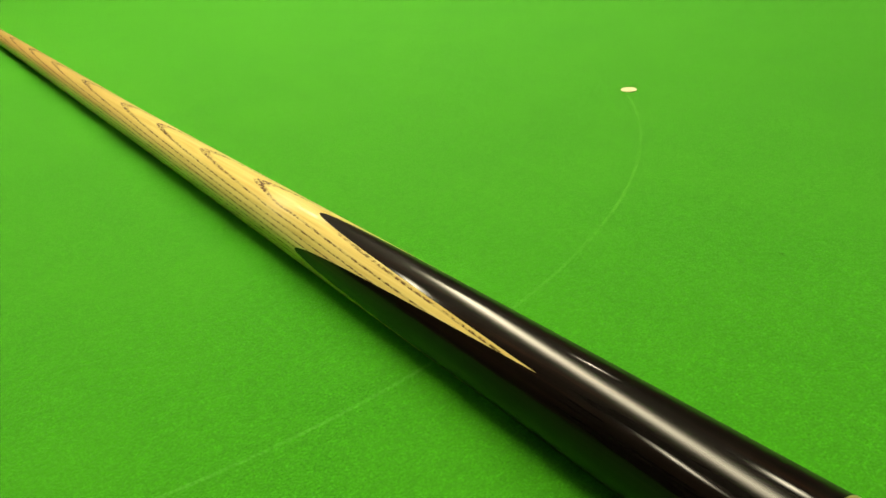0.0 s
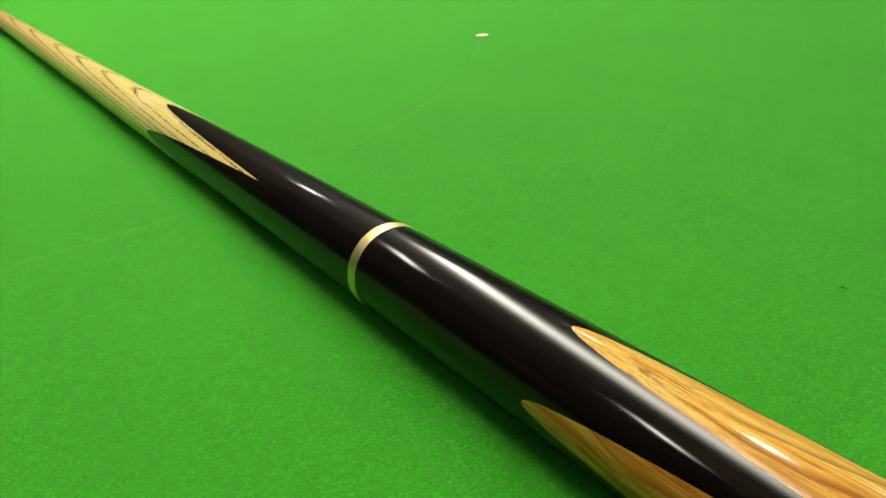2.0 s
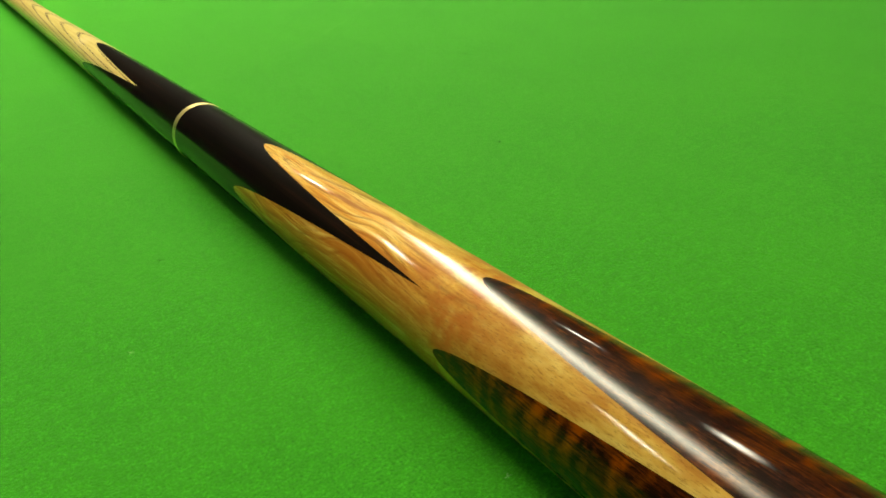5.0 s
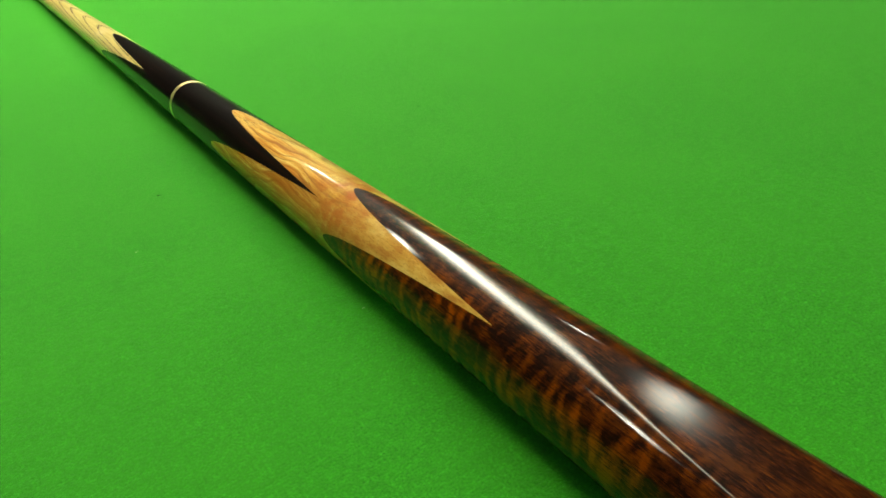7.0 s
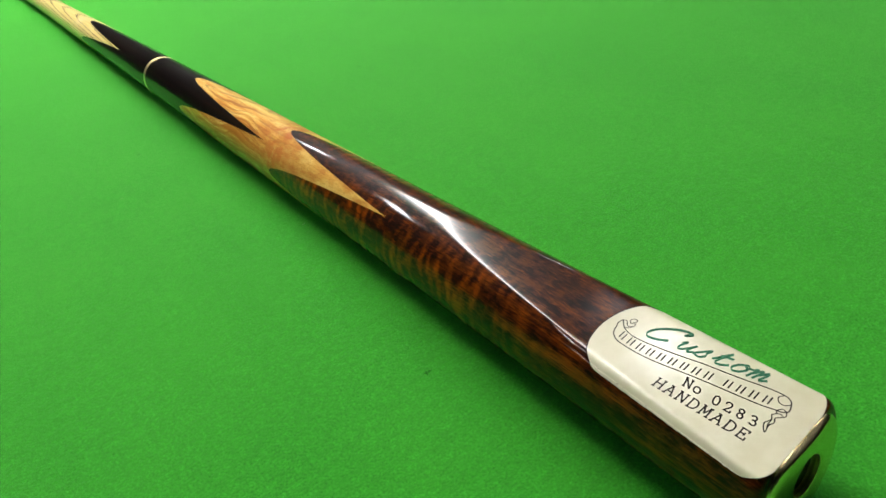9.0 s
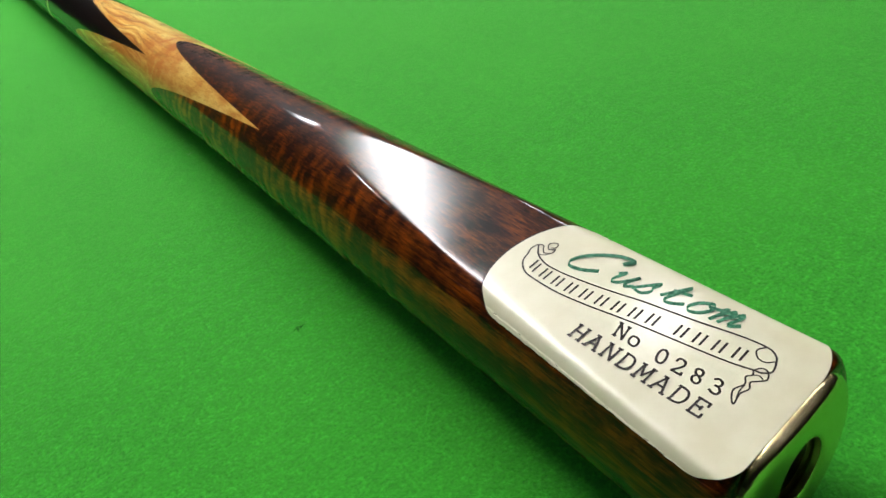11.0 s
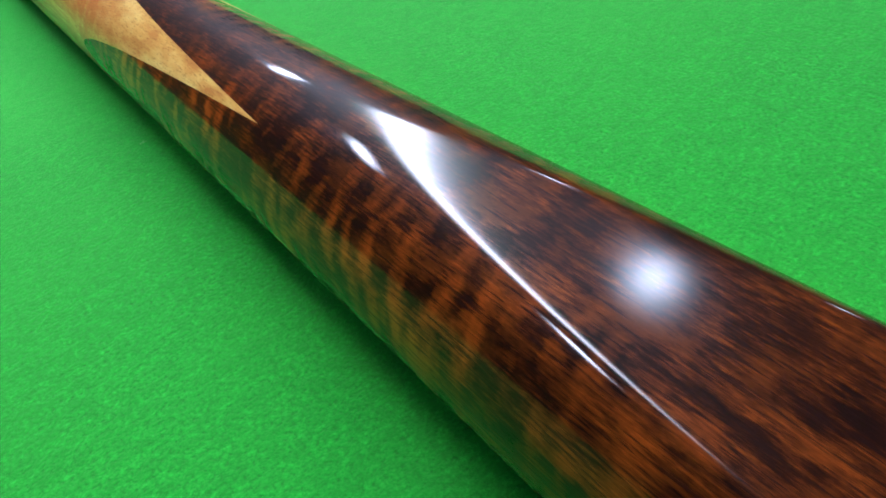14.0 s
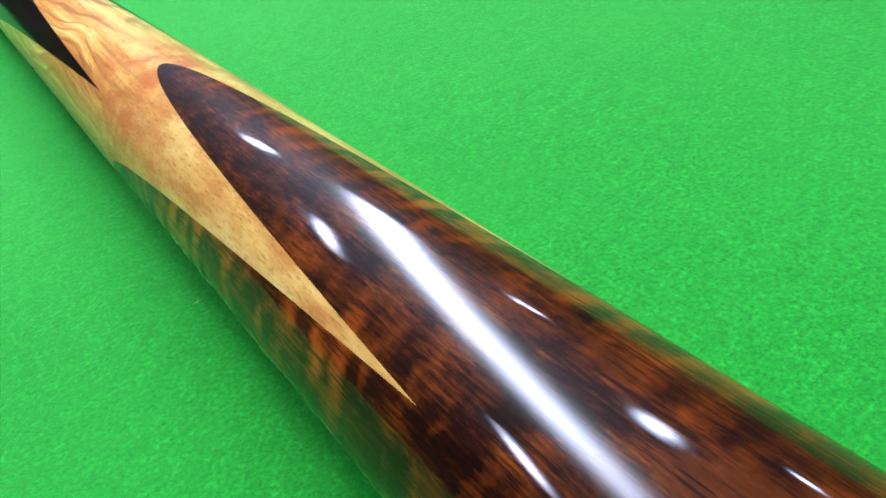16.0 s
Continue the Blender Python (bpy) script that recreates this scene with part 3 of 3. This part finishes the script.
def stroke(name, knots, width, material, parent, taper=None):
    """An engraved line on the plate."""
    line = smooth_line(knots)
    bm, rows = bmesh.new(), []
    for i, p in enumerate(line):
        d = (line[min(i + 1, len(line) - 1)] - line[max(i - 1, 0)]).normalized()
        w = width / 2 * (taper(i / (len(line) - 1)) if taper else 1)
        rows.append([bm.verts.new(on_flat(p.x - d.y * w * q, p.y + d.x * w * q, 0.072)) for q in (-1, 1)])
    for a, b in zip(rows, rows[1:]):
        bm.faces.new((a[0], a[1], b[1], b[0]))
    return part(name, bm, material, parent)


# engraver's letters: strokes on a unit square; '~' marks a foot that carries a serif
SLAB = {
    "H": ".14,0 .14,1|.86,0 .86,1|.14,.52 .86,.52|~.14,0|~.14,1|~.86,0|~.86,1",
    "A": ".08,0 .48,1|.48,1 .92,0|.24,.36 .76,.36|~.08,0|~.92,0|~.42,1",
    "N": ".14,0 .14,1|.14,1 .86,0|.86,0 .86,1|~.14,0|~.12,1|~.86,1",
    "D": ".14,0 .14,1|.04,1 .40,1 .72,.92 .90,.66 .90,.34 .72,.08 .40,0 .04,0",
    "M": ".10,0 .14,1|.14,1 .50,.28|.50,.28 .86,1|.86,1 .90,0|~.10,0|~.12,1|~.88,1|~.90,0",
    "E": ".14,0 .14,1|.04,0 .88,0|.88,0 .88,.24|.04,1 .84,1|.84,1 .84,.78|.14,.52 .58,.52|.58,.40 .58,.64",
    "o": ".50,.66 .22,.58 .12,.33 .22,.08 .50,0 .78,.08 .88,.33 .78,.58 .50,.66",
    "0": ".50,1 .24,.88 .14,.5 .24,.12 .50,0 .76,.12 .86,.5 .76,.88 .50,1",
    "2": ".14,.72 .24,.93 .50,1 .76,.92 .82,.70 .62,.44 .14,.03|.10,0 .88,0|.88,0 .88,.18",
    "8": ".50,1 .26,.92 .22,.74 .34,.58 .66,.48 .82,.28 .72,.06 .50,0 .28,.06 .18,.28 .34,.48 .66,.58 .78,.74 .74,.92 .50,1",
    "3": ".18,.88 .44,1 .74,.93 .78,.72 .62,.56 .40,.53|.40,.53 .70,.50 .86,.28 .72,.05 .44,0 .14,.10",
}
# pen-written letters on the same square
SCRIPT = {
    "C": ".88,.76 .97,.92 .80,1.0 .46,.95 .12,.66 .02,.32 .16,.05 .46,.02 .74,.16|.86,.74 .90,.86 .97,.92",
    "u": ".0,.50 .18,.62 .10,.24 .22,.04 .48,.16 .74,.60|.74,.60 .66,.22 .74,.04 .98,.16",
    "s": ".0,.10 .48,.64 .56,.60 .52,.42 .62,.20 .46,.02 .16,.06",
    "t": ".0,.24 .42,.98 .26,.34 .32,.06 .62,.06 .92,.20|.10,.62 .74,.66",
    "o": ".50,.62 .20,.48 .10,.20 .30,.02 .62,.10 .78,.38 .66,.60 .50,.62 .60,.48 1.0,.50",
    "m": ".0,.50 .12,.62 .06,.02|.08,.26 .34,.62 .42,.50 .36,.02|.38,.26 .66,.62 .74,.48 .68,.10 .76,.02 1.0,.16",
}


def engraved(name, strokes, place, width, material, parent, pen=None):
    """One engraved letter; place turns the unit square into length and width on the plate."""
    bm = bmesh.new()
    for bit in strokes.split("|"):
        if bit[0] == "~":
            x, y = [float(c) for c in bit[1:].split(",")]
            knots, straight = [(x - 0.13, y), (x + 0.13, y)], True
        else:
            knots = [tuple(float(c) for c in p.split(",")) for p in bit.split()]
            straight = len(knots) == 2
        knots = [place(x, y) for x, y in knots]
        line = [Vector(k) for k in knots] if straight else smooth_line(knots, 6)
        rows = []
        for i, p in enumerate(line):
            d = (line[min(i + 1, len(line) - 1)] - line[max(i - 1, 0)]).normalized()
            w = width / 2
            if pen is not None:
                w *= 0.30 + 1.15 * abs(math.sin(math.atan2(d.y, d.x) - pen))
            e = d * width * 0.3 * (-1 if i == 0 else 1 if i == len(line) - 1 else 0)
            rows.append([bm.verts.new(on_flat(p.x + e.x - d.y * w * q, p.y + e.y + d.x * w * q, 0.072 if straight else 0.075)) for q in (-1, 1)])
        for a, b in zip(rows, rows[1:]):
            bm.faces.new((a[0], a[1], b[1], b[0]))
    return part(name, bm, material, parent)


def words(text, alphabet, start, end, up, wide, width, material, parent, pen=None):
    """Letters from start to end along their foot; up is the way and height of a capital, wide the share of its room that a letter fills."""
    for i, c in enumerate(text):
        k = i / len(text)

        def place(x, y):
            u = k + (0.5 + (x - 0.5) * wide) / len(text)
            return (start[0] + (end[0] - start[0]) * u + up[0] * y, start[1] + (end[1] - start[1]) * u + up[1] * y)

        engraved("letter", alphabet[c], place, width, material, parent, pen)


def banner_foot(s):
    """Lower edge of the ribbon, across the plate, at the length s."""
    knots = [(6.6, 2.6), (12.9, 1.1), (20.7, -0.4), (28.9, -2.3), (33.1, -3.1), (36.5, -3.4), (40.0, -3.4), (42.3, -2.6)]
    return float(np.interp(s, [k[0] for k in knots], [k[1] for k in knots]))


def engrave(plate):
    words("HANDMADE", SLAB, (27.4, -7.9), (6.0, -7.0), (0.15, 2.4), 0.74, 0.33, INK, plate)
    words("No", SLAB, (23.0, -4.0), (18.6, -3.8), (0.7, 2.25), 0.80, 0.34, INK, plate)
    words("0283", SLAB, (16.6, -3.9), (6.4, -3.1), (0.7, 2.15), 0.66, 0.34, INK, plate)
    words("C", SCRIPT, (38.2, 1.4), (31.4, 3.2), (-1.6, 5.6), 1.0, 0.52, GREEN_INK, plate, radians(50))
    words("ustom", SCRIPT, (30.8, 3.0), (12.2, 6.8), (-1.0, 4.5), 0.98, 0.44, GREEN_INK, plate, radians(50))
    # the maker's ribbon, with bars in place of its letters
    top = [(44.1, 2.3), (43.2, 1.4), (42.4, 0.7), (41.2, 0.2), (39.8, -0.1), (38.3, -0.1), (35.8, 0.2), (31.4, 1.1), (27.5, 2.1), (24.0, 3.1), (20.4, 3.9), (16.0, 4.9), (11.0, 6.2), (7.6, 6.7), (6.2, 6.3), (5.5, 5.5), (4.9, 3.9), (5.6, 3.0), (6.6, 2.7)]
    foot = [(44.1, 2.3), (44.3, 1.0), (43.7, -0.3), (43.4, -1.2), (42.7, -2.2), (41.5, -3.0), (40.0, -3.4), (36.5, -3.4), (33.1, -3.1), (28.9, -2.3), (25.2, -1.4), (20.7, -0.4), (12.9, 1.1), (9.2, 1.9), (6.6, 2.7)]
    stroke("ribbon_line", top, 0.26, INK, plate)
    stroke("ribbon_line", foot, 0.26, INK, plate)
    stroke("ribbon_line", [(44.1, 2.3), (43.3, 2.6), (42.6, 1.9), (41.9, 1.5), (41.0, 2.2), (41.2, 3.0), (42.0, 2.5), (42.8, 3.2), (42.6, 3.9), (41.8, 4.2), (41.4, 3.5), (42.0, 2.9)], 0.20, INK, plate)
    stroke("ribbon_line", [(42.4, 0.7), (41.5, 1.2), (41.0, 2.2)], 0.20, INK, plate)
    stroke("ribbon_line", [(7.6, 6.7), (8.2, 5.6), (7.4, 4.6), (6.3, 4.6), (5.6, 5.4)], 0.20, INK, plate)
    stroke("ribbon_line", [(6.6, 2.7), (6.0, 3.6), (5.2, 3.5), (4.6, 2.5), (5.2, 1.6), (5.7, 0.9), (5.2, 0.0), (5.5, -1.2), (5.1, -2.9), (5.9, -2.2), (6.4, -1.1), (6.0, 0.3), (6.6, 1.3), (6.2, 2.0), (6.6, 2.7)], 0.22, INK, plate)
    stroke("ribbon_line", [(6.2, 2.0), (5.6, 2.4), (4.9, 2.2)], 0.18, INK, plate)
    stroke("ribbon_line", [(5.9, 0.2), (5.8, -0.9), (5.4, -2.0)], 0.18, INK, plate)
    place = 41.2
    for i in range(14):
        if i != 9:
            for d in (0.0, 0.95):
                a = place - d
                stroke("letter_bar", [(a - 0.1, banner_foot(a) + 0.75), (a + 0.15, banner_foot(a) + 2.80)], 0.33, INK, plate)
        place -= 2.5 if i != 9 else 1.5


def butt_profile(bm):
    """The figured end of the butt with its flat, rounded off at the end."""
    columns = 480
    ends = [(-0.25, 13.0), (-0.1, 13.5), (0.4, 14.1), (1.2, 14.5), (2.6, 14.70)]
    rows = [[skin(s, radians(TONGUE) + math.tau * i / columns, 0, r) for i in range(columns)] for s, r in ends]
    for s in spread(3.5, 129.2, 110):
        rows.append([skin(s, radians(TONGUE) + math.tau * i / columns) for i in range(columns)])
    made = strip(bm, rows)
    bm.faces.new(made[0])
    bm.faces.new(made[-1])


def end_cap(root):
    bm, columns = bmesh.new(), 200
    rim = [(-0.2, 11.8), (-0.26, 12.2), (-0.7, 12.2), (-1.1, 12.0), (-1.4, 11.5), (-1.6, 10.7), (-1.75, 9.8), (-1.86, 8.8), (-1.95, 7.4), (-2.00, 5.6), (-1.98, 4.85), (-1.8, 4.5)]
    rows = [[skin(s, math.tau * i / columns, 0, r) for i in range(columns)] for s, r in rim]
    made = [[bm.verts.new(p) for p in row] for row in rows]
    for a, b in zip(made, made[1:]):
        for i in range(columns):
            j = (i + 1) % columns
            bm.faces.new((a[i], a[j], b[j], b[i]))
    cap = part("end_cap", bm, BRASS, root, "polished brass butt cap with a threaded hole", smooth=True)
    shade_by_angle(cap, 40)
    bm = bmesh.new()
    turns, made = 4, []
    for k in range(turns * 4 + 1):
        r = 4.5 if k % 4 in (0, 1) else 4.3
        made.append([bm.verts.new((r * math.cos(a) / 1000, (-1.8 + 0.085 * r * math.cos(a) + 0.26 * k) / 1000, (14.75 + r * math.sin(a)) / 1000)) for a in [math.tau * i / 48 for i in range(48)]])
    for a, b in zip(made, made[1:]):
        for i in range(48):
            j = (i + 1) % 48
            bm.faces.new((a[i], a[j], b[j], b[i]))
    bm.faces.new(made[-1])
    part("threaded_bore", bm, SATIN_BRASS, cap, "brass screw thread inside the cap", smooth=True)


def joint_ring(root):
    bm, columns = bmesh.new(), 128
    rows = []
    for s, lift in ((385.2, -0.3), (385.2, 0.02), (385.4, 0.06), (388.4, 0.06), (388.6, 0.02), (388.6, -0.3)):
        rows.append([skin(s, math.tau * i / columns, lift) for i in range(columns)])
    strip(bm, rows)
    ring = part("joint_ring", bm, RING_BRASS, root, "narrow brushed brass joint ring", smooth=True)
    shade_by_angle(ring, 40)
    return ring


def cue():
    root = tagged(new("snooker_cue"), "two-piece snooker cue of spliced polished hardwoods lying on green baize", "snooker cue")
    cue_wood("shaft", ASH, root, "pale ash shaft with dark arched grain", spread(553.7, 780, 60) + spread(800, 1450, 14), point=(553.7, 447.5))
    cue_wood("front_splice", EBONY, root, "black polished ebony splice", spread(388.6, 447.5, 20), tongue=(553.7, 447.5))
    joint_ring(root)
    cue_wood("joint_splice", EBONY, root, "black polished ebony splice", spread(324.7, 385.2, 20), point=(324.7, 222.8))
    cue_wood("striped_splice", TULIP, root, "orange-brown striped hardwood splice", spread(213.4, 222.8, 5), tongue=(324.7, 222.8), point=(213.4, 129.2))
    bm = bmesh.new()
    butt_profile(bm)
    tongues(bm, 213.4, 129.2)
    bmesh.ops.remove_doubles(bm, verts=bm.verts, dist=2e-7)
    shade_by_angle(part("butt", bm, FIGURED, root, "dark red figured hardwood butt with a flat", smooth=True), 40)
    engrave(name_plate(root))
    end_cap(root)


cue()
